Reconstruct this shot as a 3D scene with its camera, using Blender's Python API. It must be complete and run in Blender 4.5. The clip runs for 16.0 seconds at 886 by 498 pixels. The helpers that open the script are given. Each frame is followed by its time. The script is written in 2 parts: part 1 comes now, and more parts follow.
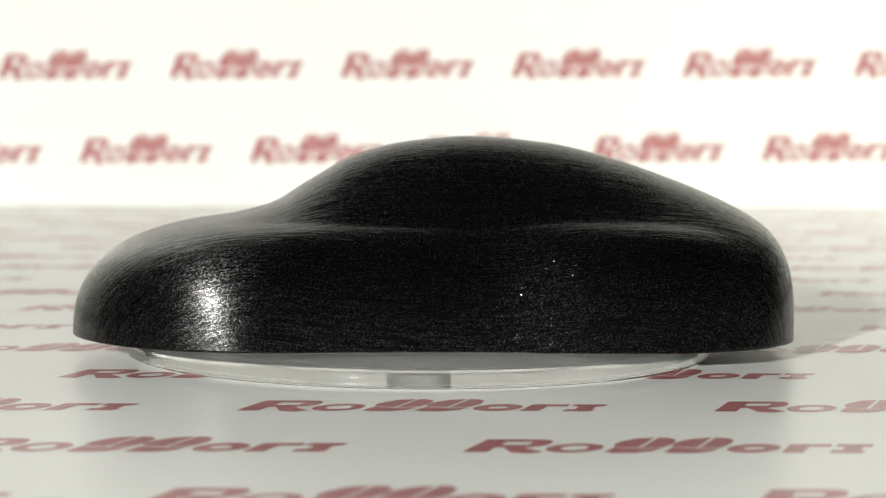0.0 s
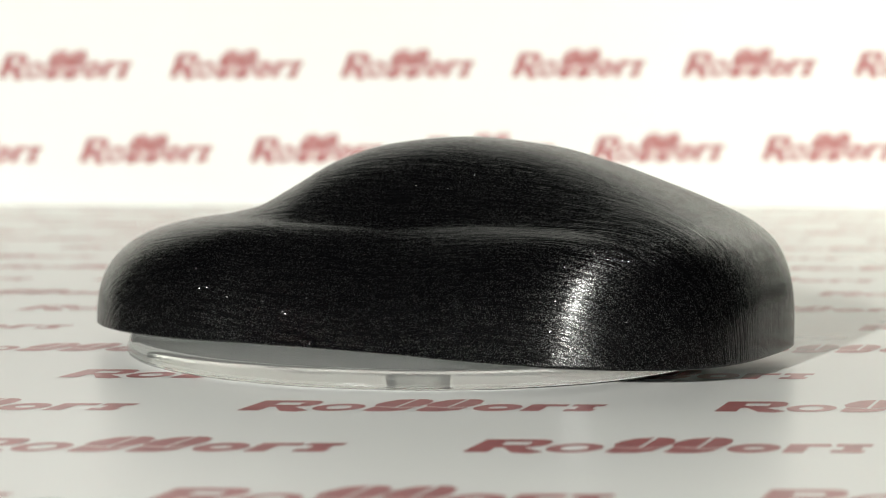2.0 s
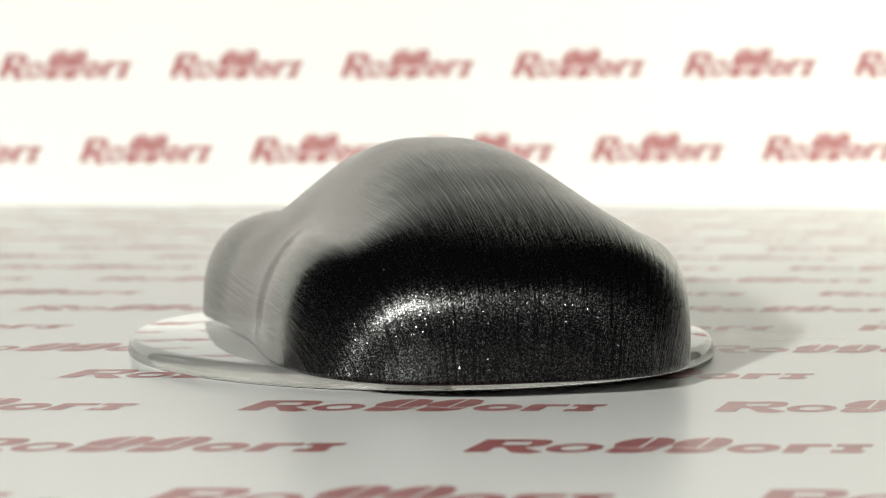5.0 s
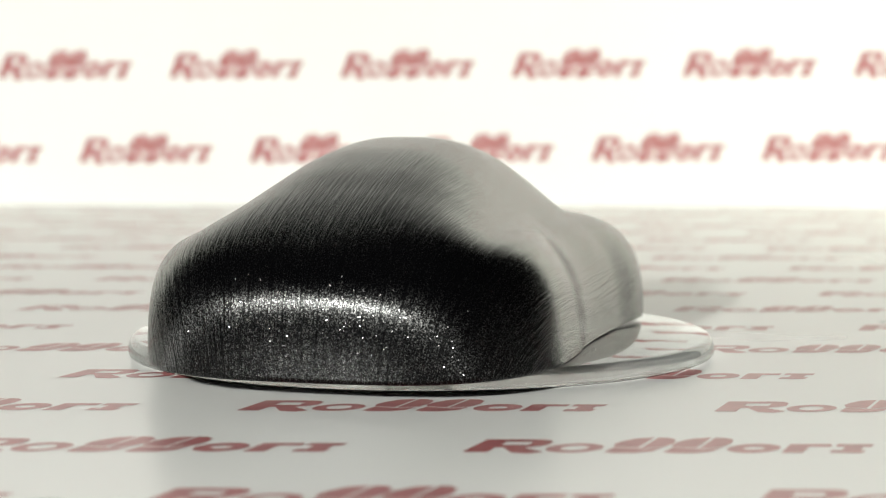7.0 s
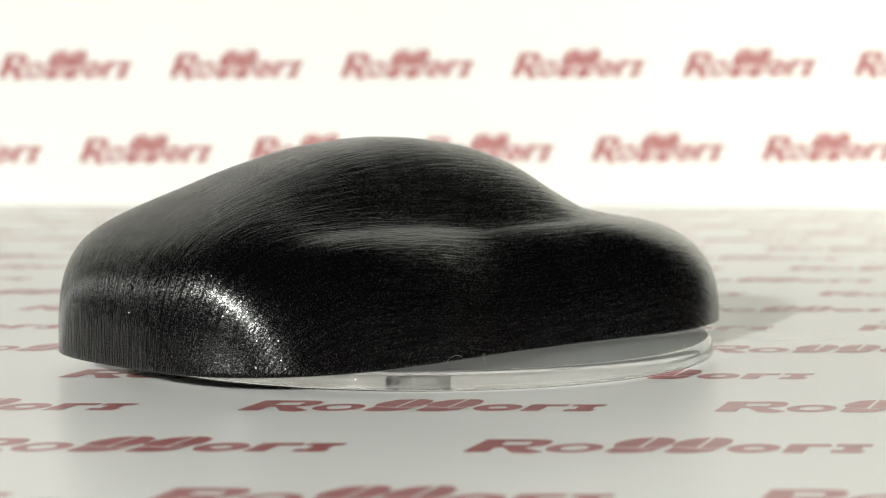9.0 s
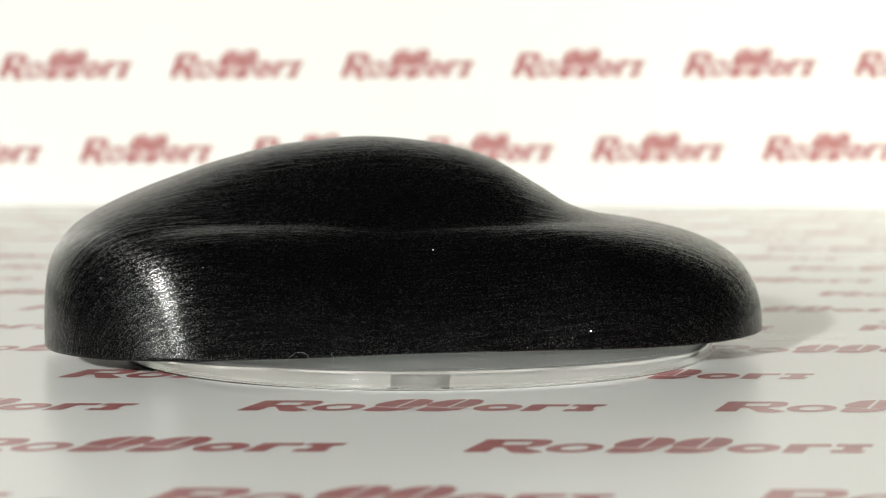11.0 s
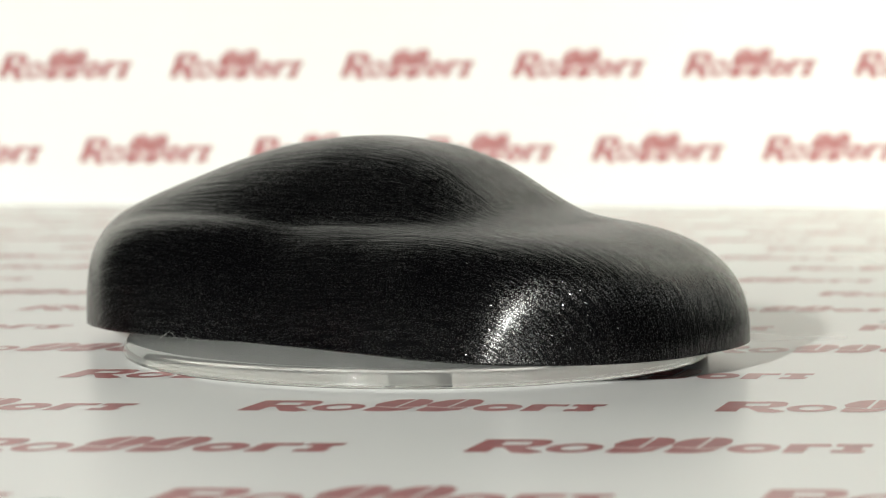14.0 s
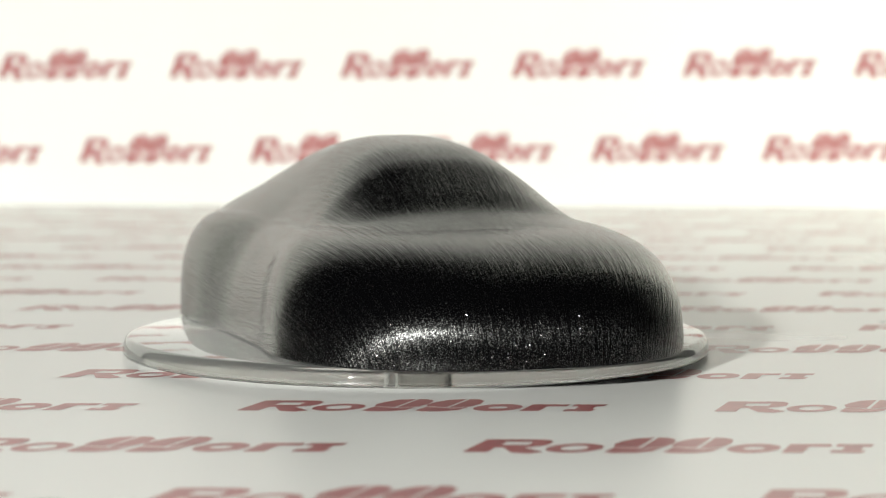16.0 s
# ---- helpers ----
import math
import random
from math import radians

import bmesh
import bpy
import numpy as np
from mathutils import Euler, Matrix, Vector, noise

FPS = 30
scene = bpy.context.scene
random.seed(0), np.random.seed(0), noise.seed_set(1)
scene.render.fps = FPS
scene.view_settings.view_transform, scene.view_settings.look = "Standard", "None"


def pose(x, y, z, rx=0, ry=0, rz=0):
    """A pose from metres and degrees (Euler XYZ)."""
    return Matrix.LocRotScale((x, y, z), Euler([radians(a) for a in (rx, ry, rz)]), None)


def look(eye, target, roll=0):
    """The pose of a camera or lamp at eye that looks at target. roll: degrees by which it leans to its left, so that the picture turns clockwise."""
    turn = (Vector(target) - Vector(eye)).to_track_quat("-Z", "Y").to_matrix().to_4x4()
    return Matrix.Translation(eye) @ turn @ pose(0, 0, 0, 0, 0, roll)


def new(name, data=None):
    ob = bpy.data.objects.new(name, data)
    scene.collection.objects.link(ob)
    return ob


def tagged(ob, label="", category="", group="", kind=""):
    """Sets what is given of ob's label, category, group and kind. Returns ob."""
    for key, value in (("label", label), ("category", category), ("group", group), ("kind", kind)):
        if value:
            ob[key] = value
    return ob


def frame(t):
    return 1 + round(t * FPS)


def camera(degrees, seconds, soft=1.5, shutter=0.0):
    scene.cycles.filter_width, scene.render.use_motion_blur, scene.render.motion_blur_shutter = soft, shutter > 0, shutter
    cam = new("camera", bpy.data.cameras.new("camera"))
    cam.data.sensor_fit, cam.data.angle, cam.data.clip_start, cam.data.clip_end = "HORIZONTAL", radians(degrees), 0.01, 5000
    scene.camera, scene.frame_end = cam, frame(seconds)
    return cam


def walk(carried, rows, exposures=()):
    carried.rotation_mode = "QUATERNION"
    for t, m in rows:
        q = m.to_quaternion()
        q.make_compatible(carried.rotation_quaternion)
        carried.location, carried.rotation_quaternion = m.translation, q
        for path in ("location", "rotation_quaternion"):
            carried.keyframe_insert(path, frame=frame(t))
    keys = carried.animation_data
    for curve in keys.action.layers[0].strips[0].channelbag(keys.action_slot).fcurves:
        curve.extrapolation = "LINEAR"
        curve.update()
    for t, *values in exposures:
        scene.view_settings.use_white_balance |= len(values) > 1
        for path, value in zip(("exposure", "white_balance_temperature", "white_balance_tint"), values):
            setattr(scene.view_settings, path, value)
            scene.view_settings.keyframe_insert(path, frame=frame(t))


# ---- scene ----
cam = camera(24.32, 16.0, soft=1.0)
cam.data.dof.use_dof = True
cam.data.dof.focus_distance = 0.80
cam.data.dof.aperture_fstop = 12.0
CAM_POSE = pose(0.0105, -0.8999, 0.1120, 90 - 4.377, 0, 0) @ pose(0, 0, 0, 0, 0, 0.13)
walk(cam, [(0, CAM_POSE), (16, CAM_POSE)], [(0, 0.0), (16, 0.0)])

# ---- light ----
world = bpy.data.worlds.new("studio_air")
world.use_nodes = True
world.node_tree.nodes["Background"].inputs[0].default_value = (1, 0.98, 0.94, 1)
world.node_tree.nodes["Background"].inputs[1].default_value = 0.02
scene.world = world


def area_lamp(name, eye, target, width, height, watts, colour):
    data = bpy.data.lights.new(name, "AREA")
    data.shape, data.size, data.size_y, data.energy, data.color = "RECTANGLE", width, height, watts, colour
    ob = new(name, data)
    ob.matrix_world = look(eye, target)
    return ob


# two unseen washers, added beside the set and turned straight to the backdrop to brighten it, and a small lamp behind
# the camera
area_lamp("added_backdrop_washer", (-1.60, 0.40, 0.75), (-1.60, 1.157, 0.45), 0.6, 0.9, 12, (0.965, 1.0, 0.84))
area_lamp("added_backdrop_washer", (1.28, 0.40, 0.75), (1.28, 1.157, 0.45), 0.6, 0.9, 19.5, (0.965, 1.0, 0.84))
area_lamp("key_lamp", (-0.98, -2.3, 0.71), (0, 0, 0.03), 0.10, 0.10, 112, (0.98, 1.0, 0.945))


# ---- materials ----
def material(name):
    m = bpy.data.materials.new(name)
    m.use_nodes = True
    nodes, links = m.node_tree.nodes, m.node_tree.links
    return m, nodes, links, nodes["Principled BSDF"]


def add(nodes, kind, **values):
    n = nodes.new(kind)
    for key, value in values.items():
        n.inputs[key].default_value = value
    return n


def ramp(nodes, links, source, stops):
    r = nodes.new("ShaderNodeValToRGB")
    while len(r.color_ramp.elements) < len(stops):
        r.color_ramp.elements.new(0.5)
    for e, (at, c) in zip(r.color_ramp.elements, stops):
        e.position, e.color = at, (*c, 1)
    links.new(source, r.inputs[0])
    return r.outputs[0]


def vinyl(name, dull, sharp):
    """White printed sheet; dull and sharp are the two ends of its roughness."""
    m, nodes, links, b = material(name)
    co = nodes.new("ShaderNodeTexCoord")
    n1 = add(nodes, "ShaderNodeTexNoise", Scale=3.0, Detail=4.0)
    n2 = add(nodes, "ShaderNodeTexNoise", Scale=260.0, Detail=3.0)
    for n in (n1, n2):
        links.new(co.outputs["Object"], n.inputs["Vector"])
    links.new(ramp(nodes, links, n1.outputs[0], [(0.3, (0.764, 0.758, 0.740)), (0.7, (0.804, 0.798, 0.780))]), b.inputs["Base Color"])
    links.new(ramp(nodes, links, n1.outputs[0], [(0.3, (sharp,) * 3), (0.7, (dull,) * 3)]), b.inputs["Roughness"])
    bump = add(nodes, "ShaderNodeBump", Strength=0.05, Distance=0.0004)
    links.new(n2.outputs[0], bump.inputs["Height"])
    links.new(bump.outputs[0], b.inputs["Normal"])
    b.inputs["IOR"].default_value = 1.45
    return m


def red_ink(name, rough):
    m, nodes, links, b = material(name)
    co = nodes.new("ShaderNodeTexCoord")
    n1 = add(nodes, "ShaderNodeTexNoise", Scale=90.0, Detail=5.0)
    links.new(co.outputs["Object"], n1.inputs["Vector"])
    links.new(ramp(nodes, links, n1.outputs[0], [(0.35, (0.34, 0.098, 0.100)), (0.65, (0.42, 0.128, 0.128))]), b.inputs["Base Color"])
    b.inputs["Roughness"].default_value = rough
    return m


def room_paint():
    m, nodes, links, b = material("grey_wall_paint")
    n1 = add(nodes, "ShaderNodeTexNoise", Scale=5.0, Detail=6.0)
    links.new(ramp(nodes, links, n1.outputs[0], [(0.3, (0.025, 0.025, 0.026)), (0.7, (0.035, 0.035, 0.035))]), b.inputs["Base Color"])
    b.inputs["Roughness"].default_value = 0.85
    return m


def clear_acrylic():
    m, nodes, links, b = material("clear_acrylic")
    b.inputs["Transmission Weight"].default_value = 1.0
    b.inputs["IOR"].default_value = 1.49
    b.inputs["Base Color"].default_value = (0.97, 0.98, 0.97, 1)
    n1 = add(nodes, "ShaderNodeTexNoise", Scale=60.0, Detail=5.0)
    links.new(ramp(nodes, links, n1.outputs[0], [(0.4, (0.0,) * 3), (0.75, (0.03,) * 3)]), b.inputs["Roughness"])
    return m


def frosted_acrylic():
    m, nodes, links, b = material("frosted_acrylic")
    b.inputs["Transmission Weight"].default_value = 1.0
    b.inputs["IOR"].default_value = 1.49
    b.inputs["Roughness"].default_value = 0.08
    n1 = add(nodes, "ShaderNodeTexNoise", Scale=40.0, Detail=4.0)
    links.new(ramp(nodes, links, n1.outputs[0], [(0.3, (0.97, 0.97, 0.96)), (0.7, (0.99, 0.99, 0.98))]), b.inputs["Base Color"])
    # matte white mixed into the underside, to lighten the dark reflection in the plate
    white_fill = add(nodes, "ShaderNodeBsdfDiffuse", Color=(0.8, 0.8, 0.78, 1))
    both = nodes.new("ShaderNodeMixShader")
    both.inputs[0].default_value = 0.24
    links.new(b.outputs[0], both.inputs[1])
    links.new(white_fill.outputs[0], both.inputs[2])
    links.new(both.outputs[0], nodes["Material Output"].inputs["Surface"])
    return m


def black_flake_paint():
    """Black coat with long fine brush streaks in the gloss; below it metal flakes that glint."""
    m, nodes, links, b = material("brushed_black_flake_paint")
    co = nodes.new("ShaderNodeTexCoord")
    place = nodes.new("ShaderNodeSeparateXYZ")
    links.new(co.outputs["Object"], place.inputs[0])

    def calc(operation, a, b=None):
        n = nodes.new("ShaderNodeMath")
        n.operation = operation
        for slot, v in enumerate((a, b)):
            if isinstance(v, (int, float)):
                n.inputs[slot].default_value = v
            elif v is not None:
                links.new(v, n.inputs[slot])
        return n.outputs[0]

    def vector(x, y, z):
        n = nodes.new("ShaderNodeCombineXYZ")
        for slot, v in enumerate((x, y, z)):
            if isinstance(v, (int, float)):
                n.inputs[slot].default_value = v
            else:
                links.new(v, n.inputs[slot])
        return n.outputs[0]

    # the strokes follow the lines of equal q = |y| - y y z / 0.0126: along the roof and flanks, bending down over the ends
    px, py, pz = place.outputs["X"], place.outputs["Y"], place.outputs["Z"]
    wide = calc("ABSOLUTE", py)
    part_z = calc("DIVIDE", calc("MULTIPLY", wide, pz), 0.0126)
    q = calc("MULTIPLY", wide, calc("SUBTRACT", 1.0, part_z))
    lean = calc("SUBTRACT", 1.0, calc("MULTIPLY", part_z, 2.0))
    slope = vector(0.0, calc("MULTIPLY", calc("SIGN", py), lean), calc("DIVIDE", calc("MULTIPLY", wide, wide), -0.0126))
    across = nodes.new("ShaderNodeVectorMath")
    across.operation = "CROSS_PRODUCT"
    links.new(co.outputs["Normal"], across.inputs[0])
    links.new(slope, across.inputs[1])

    def streak(along, over, detail):
        n = add(nodes, "ShaderNodeTexNoise", Scale=1.0, Detail=detail, Roughness=0.6)
        links.new(vector(calc("MULTIPLY", px, along), calc("MULTIPLY", pz, along), calc("MULTIPLY", q, over)), n.inputs["Vector"])
        return n.outputs[0]

    fine, coarse = streak(70, 2600, 2.0), streak(36, 1000, 2.0)
    mix = nodes.new("ShaderNodeMath")
    mix.operation = "MULTIPLY_ADD"
    links.new(coarse, mix.inputs[0])
    mix.inputs[1].default_value = 2.0
    links.new(fine, mix.inputs[2])
    bump = add(nodes, "ShaderNodeBump", Strength=1.0, Distance=0.00001)
    groove = add(nodes, "ShaderNodeBump", Strength=1.0, Distance=0.00012)
    deep = add(nodes, "ShaderNodeBump", Strength=1.0, Distance=0.00026)
    for relief in (bump, groove, deep):
        links.new(mix.outputs[0], relief.inputs["Height"])
    b.inputs["Base Color"].default_value = (0.001, 0.001, 0.0012, 1)
    b.inputs["IOR"].default_value = 1.16
    links.new(ramp(nodes, links, coarse, [(0.36, (0.21,) * 3), (0.62, (0.17,) * 3)]), b.inputs["Roughness"])
    b.inputs["Anisotropic"].default_value = 0.8
    b.inputs["Anisotropic Rotation"].default_value = 0.25
    tan = nodes.new("ShaderNodeVectorTransform")
    tan.vector_type, tan.convert_from, tan.convert_to = "VECTOR", "OBJECT", "WORLD"
    links.new(across.outputs[0], tan.inputs[0])
    links.new(tan.outputs[0], b.inputs["Tangent"])
    links.new(groove.outputs[0], b.inputs["Normal"])
    # flakes: small cells, each tilted its own way, of which a few are bare metal
    vo = add(nodes, "ShaderNodeTexVoronoi", Scale=3600.0)
    links.new(co.outputs["Object"], vo.inputs["Vector"])
    sub = nodes.new("ShaderNodeVectorMath")
    sub.operation = "SUBTRACT"
    links.new(vo.outputs["Color"], sub.inputs[0])
    sub.inputs[1].default_value = (0.5, 0.5, 0.5)
    sc = nodes.new("ShaderNodeVectorMath")
    sc.operation = "SCALE"
    links.new(sub.outputs[0], sc.inputs[0])
    v1 = add(nodes, "ShaderNodeTexWhiteNoise")
    links.new(vo.outputs["Position"], v1.inputs["Vector"])
    # most flakes lie nearly flat, a few stand steep
    links.new(ramp(nodes, links, v1.outputs["Value"], [(0.0, (0.1,) * 3), (0.8, (0.35,) * 3), (1.0, (0.8,) * 3)]), sc.inputs["Scale"])
    plus = nodes.new("ShaderNodeVectorMath")
    plus.operation = "ADD"
    flat = add(nodes, "ShaderNodeBump", Strength=0.0)
    side = nodes.new("ShaderNodeVectorMath")
    side.operation = "CROSS_PRODUCT"
    links.new(flat.outputs[0], side.inputs[0])
    unit = nodes.new("ShaderNodeVectorMath")
    unit.operation = "NORMALIZE"
    links.new(tan.outputs[0], unit.inputs[0])
    links.new(unit.outputs[0], side.inputs[1])
    # the brush has tipped them most across its strokes
    tip = nodes.new("ShaderNodeVectorMath")
    tip.operation = "MULTIPLY_ADD"
    links.new(side.outputs[0], tip.inputs[0])
    v3 = add(nodes, "ShaderNodeTexWhiteNoise")
    links.new(sub.outputs[0], v3.inputs["Vector"])
    bend = calc("SUBTRACT", v3.outputs["Value"], 0.5)
    links.new(calc("MULTIPLY", calc("MULTIPLY", bend, calc("ABSOLUTE", bend)), 3.0), tip.inputs[1])
    links.new(flat.outputs[0], tip.inputs[2])
    links.new(sc.outputs[0], plus.inputs[0])
    links.new(tip.outputs[0], plus.inputs[1])
    nrm = nodes.new("ShaderNodeVectorMath")
    nrm.operation = "NORMALIZE"
    links.new(plus.outputs[0], nrm.inputs[0])
    v2 = add(nodes, "ShaderNodeTexWhiteNoise")
    links.new(vo.outputs["Color"], v2.inputs["Vector"])
    metal = add(nodes, "ShaderNodeBsdfAnisotropic", Roughness=0.125)
    links.new(ramp(nodes, links, v2.outputs["Value"], [(0.0, (0.0, 0.0, 0.0)), (0.15, (0.0, 0.0, 0.0)), (0.5, (0.002, 0.002, 0.002)), (0.82, (0.011, 0.011, 0.0108)), (1.0, (0.034, 0.0337, 0.0333))]), metal.inputs["Color"])
    links.new(nrm.outputs[0], metal.inputs["Normal"])
    # the brushed pigment: a sheen that is wide across the streaks and narrow along them
    sheen = add(nodes, "ShaderNodeBsdfAnisotropic", Roughness=0.36, Anisotropy=0.56)
    grit = ramp(nodes, links, v1.outputs["Value"], [(0.0, (0.01,) * 3), (0.75, (0.05,) * 3), (1.0, (1.1,) * 3)])
    tint = nodes.new("ShaderNodeVectorMath")
    tint.operation = "MULTIPLY"
    links.new(ramp(nodes, links, fine, [(0.36, (0.03, 0.03, 0.03)), (0.62, (0.150, 0.148, 0.146))]), tint.inputs[0])
    lined = nodes.new("ShaderNodeVectorMath")
    lined.operation = "MULTIPLY"
    links.new(grit, lined.inputs[0])
    links.new(ramp(nodes, links, coarse, [(0.35, (0.2,) * 3), (0.44, (1.0,) * 3)]), lined.inputs[1])
    links.new(lined.outputs[0], tint.inputs[1])
    links.new(tint.outputs[0], sheen.inputs["Color"])
    links.new(tan.outputs[0], sheen.inputs["Tangent"])
    links.new(bump.outputs[0], sheen.inputs["Normal"])
    under = nodes.new("ShaderNodeAddShader")
    links.new(sheen.outputs[0], under.inputs[0])
    links.new(metal.outputs[0], under.inputs[1])
    both = nodes.new("ShaderNodeAddShader")
    links.new(b.outputs[0], both.inputs[0])
    links.new(under.outputs[0], both.inputs[1])
    # extra lacquer gloss at low angles, dimmed at the very edge for groove shade
    low = add(nodes, "ShaderNodeLayerWeight", Blend=0.5)
    links.new(deep.outputs[0], low.inputs["Normal"])
    skim = add(nodes, "ShaderNodeBsdfAnisotropic", Color=(1, 0.99, 0.98, 1), Roughness=0.26, Anisotropy=0.68)
    links.new(tan.outputs[0], skim.inputs["Tangent"])
    links.new(deep.outputs[0], skim.inputs["Normal"])
    gloss = nodes.new("ShaderNodeMixShader")
    links.new(ramp(nodes, links, low.outputs["Facing"], [(0.52, (0.0,) * 3), (0.63, (0.08,) * 3), (0.75, (0.22,) * 3), (0.86, (0.165,) * 3), (1.0, (0.06,) * 3)]), gloss.inputs[0])
    links.new(both.outputs[0], gloss.inputs[1])
    links.new(skim.outputs[0], gloss.inputs[2])
    links.new(gloss.outputs[0], nodes["Material Output"].inputs["Surface"])
    return m


def clear_grey_plastic():
    m, nodes, links, b = material("clear_grey_plastic")
    n1 = add(nodes, "ShaderNodeTexNoise", Scale=300.0, Detail=3.0)
    links.new(ramp(nodes, links, n1.outputs[0], [(0.3, (0.86, 0.86, 0.84)), (0.7, (0.92, 0.92, 0.90))]), b.inputs["Base Color"])
    b.inputs["Roughness"].default_value = 0.08
    b.inputs["Transmission Weight"].default_value = 0.9
    return m


def lint():
    m, nodes, links, b = material("pale_lint")
    n1 = add(nodes, "ShaderNodeTexNoise", Scale=900.0, Detail=2.0)
    links.new(ramp(nodes, links, n1.outputs[0], [(0.3, (0.25, 0.245, 0.235)), (0.7, (0.36, 0.35, 0.34))]), b.inputs["Base Color"])
    b.inputs["Roughness"].default_value = 0.7
    return m


LINT = lint()
VINYL, INK = vinyl("glossy_white_vinyl", 0.33, 0.26), red_ink("glossy_red_ink", 0.29)
BANNER, BANNER_INK = vinyl("matte_white_banner", 0.85, 0.75), red_ink("matte_red_ink", 0.8)
ROOM, ACRYLIC, FROSTED, BLACK, PLASTIC = room_paint(), clear_acrylic(), frosted_acrylic(), black_flake_paint(), clear_grey_plastic()


# ---- mesh helpers ----
def mesh_of(name, bm, mat, smooth=False):
    bmesh.ops.recalc_face_normals(bm, faces=bm.faces)
    me = bpy.data.meshes.new(name)
    bm.to_mesh(me)
    bm.free()
    me.materials.append(mat)
    if smooth:
        me.polygons.foreach_set("use_smooth", [True] * len(me.polygons))
    return me


def part(name, bm, mat, parent=None, label="", smooth=False):
    ob = new(name, mesh_of(name, bm, mat, smooth))
    ob.parent = parent
    return tagged(ob, label)


def box(bm, x0, y0, z0, x1, y1, z1):
    v = [bm.verts.new(p) for p in ((x0, y0, z0), (x1, y0, z0), (x1, y1, z0), (x0, y1, z0),
                                   (x0, y0, z1), (x1, y0, z1), (x1, y1, z1), (x0, y1, z1))]
    for f in ((0, 3, 2, 1), (4, 5, 6, 7), (0, 1, 5, 4), (1, 2, 6, 5), (2, 3, 7, 6), (3, 0, 4, 7)):
        bm.faces.new([v[i] for i in f])


def lathe(bm, profile, steps):
    """Turns a closed (r, z) profile round the z axis; profile points at r = 0 become poles."""
    rings = []
    for r, z in profile:
        if r == 0:
            rings.append([bm.verts.new((0, 0, z))])
        else:
            rings.append([bm.verts.new((r * math.cos(2 * math.pi * i / steps), r * math.sin(2 * math.pi * i / steps), z)) for i in range(steps)])
    for a, b in zip(rings, rings[1:]):
        for i in range(steps):
            j = (i + 1) % steps
            if len(a) == 1:
                bm.faces.new((a[0], b[i], b[j]))
            elif len(b) == 1:
                bm.faces.new((a[i], a[j], b[0]))
            else:
                bm.faces.new((a[i], a[j], b[j], b[i]))


# ---- the printed sheet: floor and backdrop ----
PITCH = 0.17055         # from mark to mark along a row
ROW = 0.4922 * PITCH
SHIFT = 0.5322 * PITCH
WALL_Y = 1.1571
FLOOR_Z = -0.0017


def slant(bm, pts, lean=0.36):
    bm.faces.new([bm.verts.new(((x + lean * y) * PITCH, y * PITCH, 0)) for x, y in pts])


def ring(bm, cx, cy, rx, ry, hx, hy, a0=0.0, a1=360.0, lean=0.36, steps=22):
    rows = []
    for i in range(steps + 1):
        a = radians(a0 + (a1 - a0) * i / steps)
        rows.append([bm.verts.new((((cx + p * math.cos(a)) + lean * (cy + q * math.sin(a))) * PITCH, (cy + q * math.sin(a)) * PITCH, 0))
                     for p, q in ((rx, ry), (hx, hy))])
    for a, b in zip(rows, rows[1:]):
        bm.faces.new((a[0], b[0], b[1], a[1]))


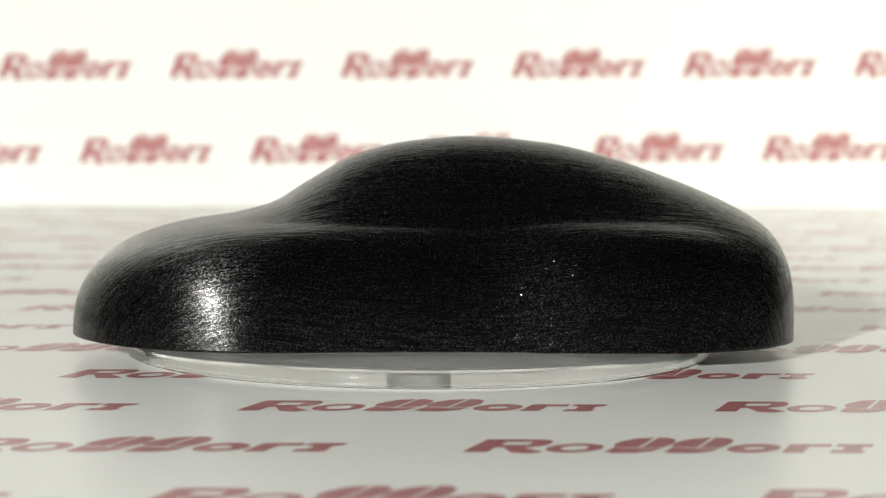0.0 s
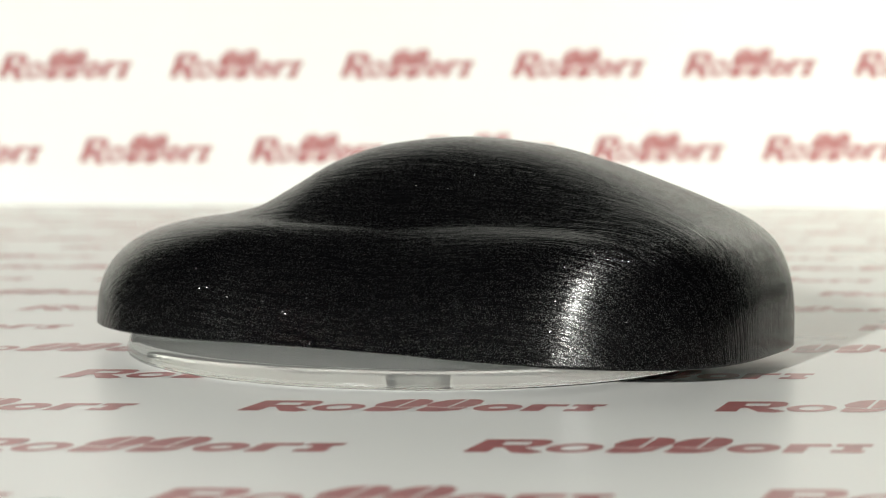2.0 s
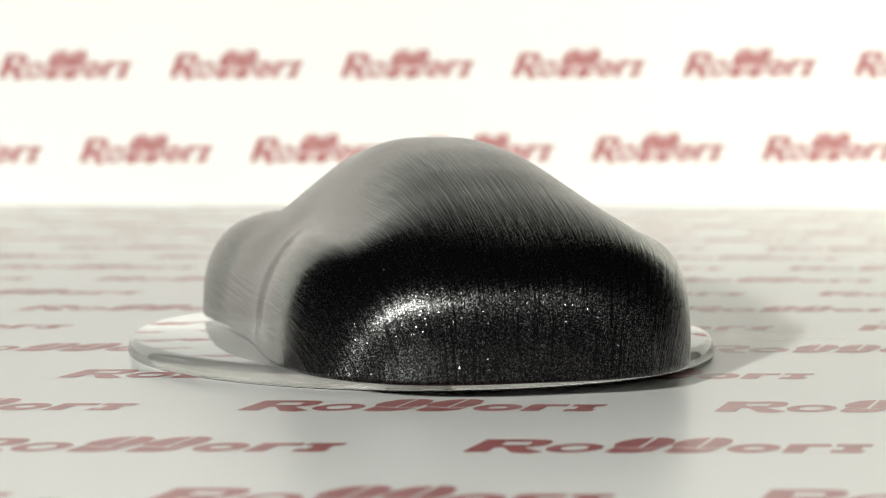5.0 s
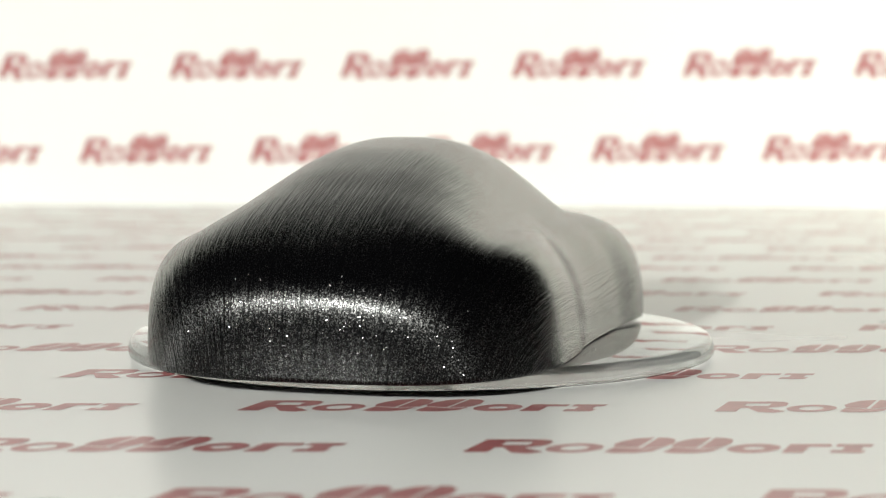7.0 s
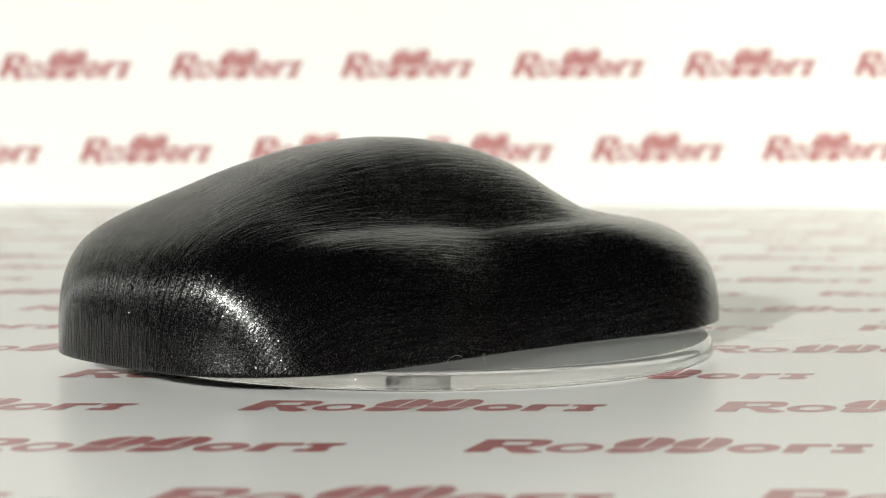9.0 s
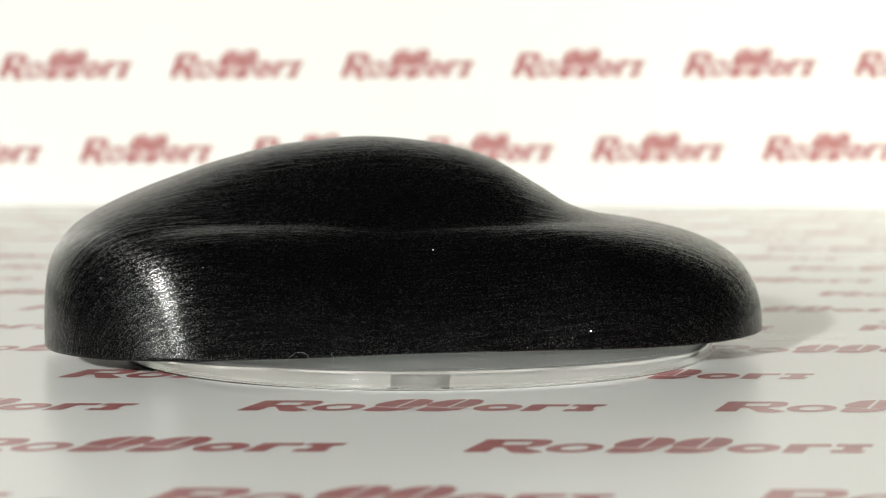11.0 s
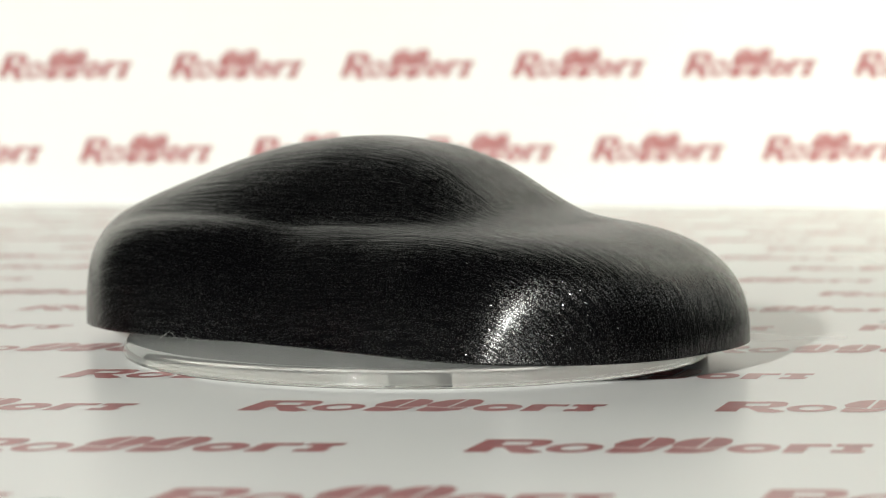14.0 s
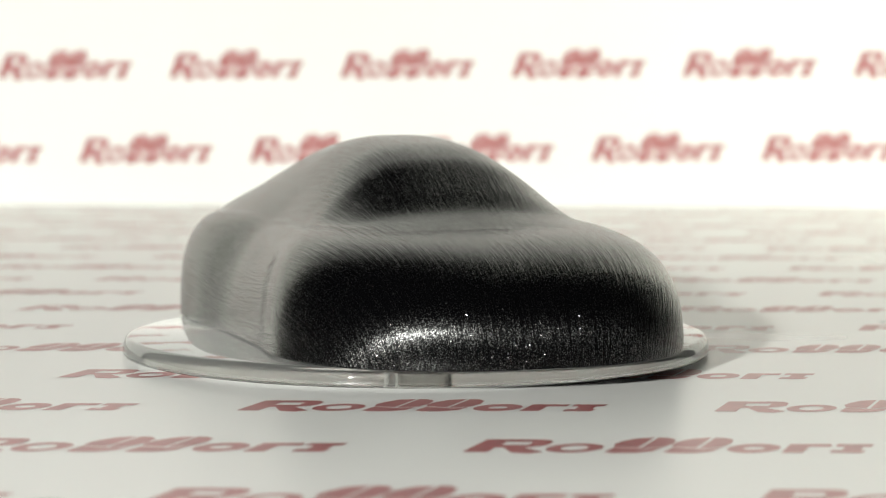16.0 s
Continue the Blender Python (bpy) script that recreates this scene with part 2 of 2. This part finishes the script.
def mark_mesh(ink):
    """One printed red mark, as leaning plain blocks, rings and bars."""
    bm = bmesh.new()
    # a leaning notched block, a ring, two tall split blocks, a ring with a bar, and two notched blocks
    slant(bm, [(0, 0), (0.046, 0), (0.046, 0.14), (0, 0.14)])
    slant(bm, [(0.046, 0.112), (0.112, 0.112), (0.134, 0.118), (0.122, 0.134), (0.1, 0.14), (0.046, 0.14)])
    slant(bm, [(0.098, 0.078), (0.126, 0.066), (0.136, 0.082), (0.134, 0.118), (0.098, 0.112)])
    slant(bm, [(0.046, 0.05), (0.1, 0.05), (0.126, 0.066), (0.098, 0.078), (0.046, 0.078)])
    slant(bm, [(0.06, 0.05), (0.094, -0.006), (0.13, -0.014), (0.15, 0.002), (0.1, 0.05)])
    ring(bm, 0.196, 0.046, 0.053, 0.05, 0.026, 0.026)
    # each tall block: a rounded, split lobe over a flat foot, with pale slits between them
    for x in (0.262, 0.372):
        slant(bm, [(x + 0.004, 0.062), (x + 0.050, 0.050), (x + 0.053, 0.165), (x + 0.02, 0.154), (x + 0.002, 0.12), (x - 0.004, 0.09)])
        slant(bm, [(x + 0.058, 0.048), (x + 0.066, 0.046), (x + 0.098, 0.060), (x + 0.106, 0.1), (x + 0.1, 0.142), (x + 0.08, 0.162), (x + 0.061, 0.165)])
        slant(bm, [(x, 0.004), (x + 0.018, -0.006), (x + 0.06, -0.006), (x + 0.088, 0.012), (x + 0.098, 0.05), (x + 0.066, 0.038), (x + 0.034, 0.046), (x + 0.006, 0.056)])
    ring(bm, 0.532, 0.047, 0.05, 0.049, 0.02, 0.016)
    slant(bm, [(0.592, 0), (0.632, 0), (0.632, 0.094), (0.592, 0.094)])
    slant(bm, [(0.632, 0.066), (0.672, 0.066), (0.672, 0.094), (0.632, 0.094)])
    slant(bm, [(0.682, 0), (0.742, 0), (0.746, 0.028), (0.682, 0.028)])
    slant(bm, [(0.7, 0.028), (0.735, 0.028), (0.735, 0.066), (0.7, 0.066)])
    slant(bm, [(0.682, 0.066), (0.75, 0.066), (0.752, 0.094), (0.682, 0.094)])
    bmesh.ops.recalc_face_normals(bm, faces=bm.faces)
    for f in bm.faces:
        if f.normal.z < 0:
            f.normal_flip()
    me = bpy.data.meshes.new("printed_mark")
    bm.to_mesh(me)
    bm.free()
    me.materials.append(ink)
    return me


def sheet():
    bm = bmesh.new()
    # the unseen edge, just before the camera with a cut corner, keeps the flanks dark
    edge = [(-0.54, -0.40), (0.12, -0.385), (0.24, -0.36), (0.54, -0.33), (0.54, WALL_Y), (-0.54, WALL_Y)]
    low, top = ([bm.verts.new((x, y, z)) for x, y in edge] for z in (FLOOR_Z - 0.003, FLOOR_Z))
    bm.faces.new(top)
    bm.faces.new(low[::-1])
    for i in range(len(edge)):
        j = (i + 1) % len(edge)
        bm.faces.new((low[i], low[j], top[j], top[i]))
    floor = tagged(part("floor", bm, VINYL), "glossy white vinyl floor sheet with rows of red marks", "floor", kind="structure")
    bm = bmesh.new()
    box(bm, -1.6, WALL_Y, FLOOR_Z, 1.2, WALL_Y + 0.03, 1.9)
    back = tagged(part("backdrop", bm, BANNER), "bright white backdrop wall with rows of red marks", "backdrop", kind="structure")
    me, banner_mark = mark_mesh(INK), mark_mesh(BANNER_INK)
    fx, fy = 0.0166, -0.2565
    for n in range(-1, 17):
        y = fy + n * ROW
        for k in range(-14, 12):
            x = fx + k * PITCH + (n * SHIFT) % PITCH
            if -0.53 < x < 0.40 and (y > -0.3 or x < 0.12):
                ob = new("printed_mark", me)
                ob.parent = floor
                ob.matrix_basis = pose(x, y, FLOOR_Z + 0.0001)
    wx, wz = 0.0105 - 2.1346 * PITCH, FLOOR_Z + 0.2593 * PITCH
    for n in range(0, 8):
        for k in range(-6, 14):
            x = wx + k * PITCH + (n * SHIFT) % PITCH
            if -1.02 < x < 0.88:
                ob = new("printed_mark", banner_mark)
                ob.parent = back
                ob.matrix_basis = pose(x, WALL_Y - 0.0003, wz + n * ROW + 0.0052 * x, 90, -0.3, 0)


sheet()


def room():
    """Plain dark walls that close the studio behind and beside the camera."""
    # unseen dark ground, added so the car mirrors no white beyond the sheet
    bm = bmesh.new()
    box(bm, -2.7, -3.3, -0.05, 2.7, WALL_Y + 0.13, -0.005)
    tagged(part("ground", bm, ROOM), "unseen dark grey ground added under and around the white sheet", "ground", kind="structure")
    for name, a, b in (("wall_west", (-2.7, -3.2, 0), (-2.6, WALL_Y + 0.03, 2.5)), ("wall_east", (2.6, -3.2, 0), (2.7, WALL_Y + 0.03, 2.5)),
                       ("wall_south", (-2.7, -3.3, 0), (2.7, -3.2, 2.5)), ("wall_north", (-2.7, WALL_Y + 0.03, 0), (2.7, WALL_Y + 0.13, 2.5)),
                       ("ceiling", (-2.7, -3.3, 2.5), (2.7, WALL_Y + 0.13, 2.6))):
        bm = bmesh.new()
        box(bm, *a, *b)
        tagged(part(name, bm, ROOM), "plain dark grey studio " + ("ceiling" if name == "ceiling" else "wall"), name.split("_")[0], kind="structure")


room()

# ---- turntable ----
DISC_R, DISC_LOW, DISC_TOP, PIN_R = 0.1278, -0.0009, 0.0070, 0.0096


def turntable():
    thing = tagged(new("turntable"), "low display turntable with a clear acrylic plate on the white sheet", "turntable")
    bm = bmesh.new()
    h = DISC_TOP - DISC_LOW
    # a blind hole below takes the hub pin
    prof = [(0, 0.0050), (PIN_R + 0.0002, 0.0050), (PIN_R + 0.0002, 0), (DISC_R - 0.0012, 0), (DISC_R - 0.0008, 0.0001), (DISC_R - 0.0004, 0.0004), (DISC_R - 0.0001, 0.0008), (DISC_R, 0.0014)]
    prof += [(DISC_R - 0.0030 + 0.0030 * math.cos(radians(a)), 0.0018 + (h - 0.0018) * math.sin(radians(a))) for a in (0, 15, 30, 45, 60, 75, 90)]
    prof += [(0, h)]
    lathe(bm, prof, 256)
    bmesh.ops.remove_doubles(bm, verts=bm.verts, dist=1e-6)
    plate = part("plate", bm, ACRYLIC, thing, "clear acrylic plate with a polished rounded rim", smooth=True)
    plate.data.set_sharp_from_angle(angle=radians(35))
    plate.visible_shadow = False
    plate.data.materials.append(FROSTED)
    for face in plate.data.polygons:
        if face.normal.z < -0.9:
            face.material_index = 1
    bm = bmesh.new()
    lathe(bm, [(0, FLOOR_Z), (0.02, FLOOR_Z), (0.02, FLOOR_Z + 0.0003), (PIN_R, FLOOR_Z + 0.0004), (PIN_R, 0.0012), (PIN_R - 0.0006, 0.0015), (PIN_R - 0.0006, 0.0021), (PIN_R, 0.0024), (PIN_R, 0.0032), (PIN_R - 0.0005, 0.0037), (0, 0.0037)], 64)
    part("hub", bm, PLASTIC, thing, "clear grey plastic hub pin")
    return plate


PLATE = turntable()


# ---- the car-shaped panel ----
def smooth_curve(knots):
    """A monotone-friendly cubic through a few (x, value) knots."""
    xs, ys = [k[0] for k in knots], [k[1] for k in knots]
    n = len(xs)
    d = [(ys[i + 1] - ys[i]) / (xs[i + 1] - xs[i]) for i in range(n - 1)]
    m = [d[0]] + [0 if d[i - 1] * d[i] <= 0 else 2 * d[i - 1] * d[i] / (d[i - 1] + d[i]) for i in range(1, n - 1)] + [d[-1]]

    def at(x):
        x = min(max(x, xs[0]), xs[-1])
        i = min(max(0, int(np.searchsorted(xs, x)) - 1), n - 2)
        h = xs[i + 1] - xs[i]
        t = (x - xs[i]) / h
        return ((2 * t**3 - 3 * t**2 + 1) * ys[i] + (t**3 - 2 * t**2 + t) * h * m[i] + (-2 * t**3 + 3 * t**2) * ys[i + 1] + (t**3 - t**2) * h * m[i + 1])
    return at


TAIL, NOSE = -0.1614, 0.1502
half_width = smooth_curve([(-0.163, 0.0941), (-0.12, 0.092), (-0.07, 0.0855), (-0.02, 0.08), (0.03, 0.0818), (0.08, 0.0911), (0.115, 0.0942), (0.15, 0.0926)])
body_height = smooth_curve([(-0.163, 0.0462), (-0.11, 0.052), (-0.05, 0.0531), (0.0, 0.0529), (0.05, 0.0517), (0.085, 0.051), (0.115, 0.0508), (0.15, 0.0519)])
cabin_height = smooth_curve([(-0.155, 0), (-0.134, 0.0078), (-0.11, 0.0158), (-0.0854, 0.0235), (-0.055, 0.03), (-0.022, 0.0327),
                             (0.008, 0.03), (0.03, 0.0243), (0.05, 0.0134), (0.066, 0.0043), (0.085, 0)])
cabin_width = smooth_curve([(-0.155, 0.0677), (-0.1, 0.0610), (-0.04, 0.0592), (0.03, 0.0590), (0.085, 0.0455)])


def surface_point(th, r):
    """th runs round the plan from the nose; r runs from the centre (0) to the skirt (1)."""
    c, s = math.cos(th), math.sin(th)
    f = 0.5 + 0.5 * c
    e = 2.667 * f + 3.05 * (1 - f)
    k = (abs(c) ** e + abs(s) ** e) ** (-1 / e)
    mid, half = (NOSE + TAIL) / 2, (NOSE - TAIL) / 2
    px = mid + half * c * k
    py = half_width(px) * s * k
    x, y = mid + (px - mid) * r, py * r
    front, rear, side = max(c, 0) ** 2, min(c, 0) ** 2, s * s
    # between front wing and haunch the shoulder falls away
    waist = math.exp(-((x + 0.015 + 0.25 * (1 - r)) / 0.078) ** 2)
    a = 4.763 * front + 26.3 * rear + (5.807 - 1.9 * waist) * side
    a *= 1 - 0.25 * rear * side * 4 / max(1e-9, (rear + side) ** 2)
    b = 2.381 * front + 3.013 * rear + (3.136 - 0.85 * waist) * side
    z = body_height(x) * max(0, 1 - r**a) ** (1 / b)
    v = abs(y) / cabin_width(x)
    if v < 1:
        z += cabin_height(x) * (1 - v**2.988) ** 1.6
    return x, y, z


def car_shape():
    thing = tagged(new("car_shape"), "glossy black brushed metal-flake car-shaped paint sample on a clear disc", "paint sample")
    bm = bmesh.new()
    steps, rings = 240, 110
    grid = []
    for j in range(rings + 1):
        q = j / rings
        r = 1 - (1 - q) ** 2.6 if q > 0 else 0
        row = []
        if j == 0:
            row = [bm.verts.new(surface_point(0, 0))]
        else:
            for i in range(steps):
                row.append(bm.verts.new(surface_point(2 * math.pi * i / steps, r)))
        grid.append(row)
    for a, b in zip(grid, grid[1:]):
        for i in range(steps):
            j = (i + 1) % steps
            if len(a) == 1:
                bm.faces.new((a[0], b[i], b[j]))
            else:
                bm.faces.new((a[i], b[i], b[j], a[j]))
    # turned-in lip and flat underside
    lip = [bm.verts.new((v.co.x * 0.985, v.co.y * 0.985, 0)) for v in grid[-1]]
    for v in grid[-1]:
        v.co.z = 0.0006
    for i in range(steps):
        j = (i + 1) % steps
        bm.faces.new((grid[-1][i], lip[i], lip[j], grid[-1][j]))
    flat = bmesh.new()
    flat.faces.new([flat.verts.new((v.co.x * 0.999, v.co.y * 0.999, 0.0001)) for v in lip])
    part("underside", flat, BLACK, thing)
    me = mesh_of("shell", bm, BLACK, smooth=True)
    ob = new("shell", me)
    ob.parent = thing
    return thing


CAR = car_shape()


def dust_fibre(points):
    """A curled pale lint fibre that lies on the plate."""
    data = bpy.data.curves.new("dust_fibre", "CURVE")
    data.dimensions, data.bevel_depth, data.bevel_resolution, data.resolution_u = "3D", 0.00005, 1, 8
    line = data.splines.new("BEZIER")
    line.bezier_points.add(len(points) - 1)
    for bp, p in zip(line.bezier_points, points):
        bp.co, bp.handle_left_type, bp.handle_right_type = p, "AUTO", "AUTO"
    data.materials.append(LINT)
    return tagged(new("dust_fibre", data), "tiny pale curled lint fibre lying on the clear plate", "fibre", "fibres on the plate")


FIBRES = [(dust_fibre([(0, 0, 0.0001), (0.003, 0.0008, 0.0022), (0.0055, 0.0003, 0.0034), (0.008, -0.0006, 0.003), (0.0095, 0.0, 0.0012)]), (-0.0690, -0.0905)),
          (dust_fibre([(0, 0, 0.0001), (0.0006, 0.0009, 0.0014), (-0.0004, 0.0006, 0.0026), (0.0002, -0.0004, 0.0036)]), (-0.0505, -0.0935))]

heading_lag = smooth_curve([(0, 0), (2, -0.2), (4.2, 0.4), (6.3, 1.2), (8, 1.9), (9.2, 1.8), (12, 0.7), (14, 0.1), (16, 0)])


def motions():
    """The plate turns clockwise seen from above, tilted a little to the tail's side, and carries the car shape."""
    rows_car, rows_plate = [], []
    for i in range(0, 33):
        t = i * 0.5
        turn = pose(0, 0, 0, 0, 0, 173.2 - 15.902 * (t - 0.7) + heading_lag(t))
        rows_car.append((t, turn @ pose(-0.0004, -0.0013, 0.0072, 0, -0.60, 0)))
        rows_plate.append((t, turn @ pose(0, -0.0012, DISC_LOW, 0, -0.32, 0)))
    for fibre, (x, y) in FIBRES:
        walk(fibre, [(t, m @ pose(x, y + 0.0012, DISC_TOP - DISC_LOW)) for t, m in rows_plate])
    walk(CAR, rows_car)
    walk(PLATE, rows_plate)


motions()
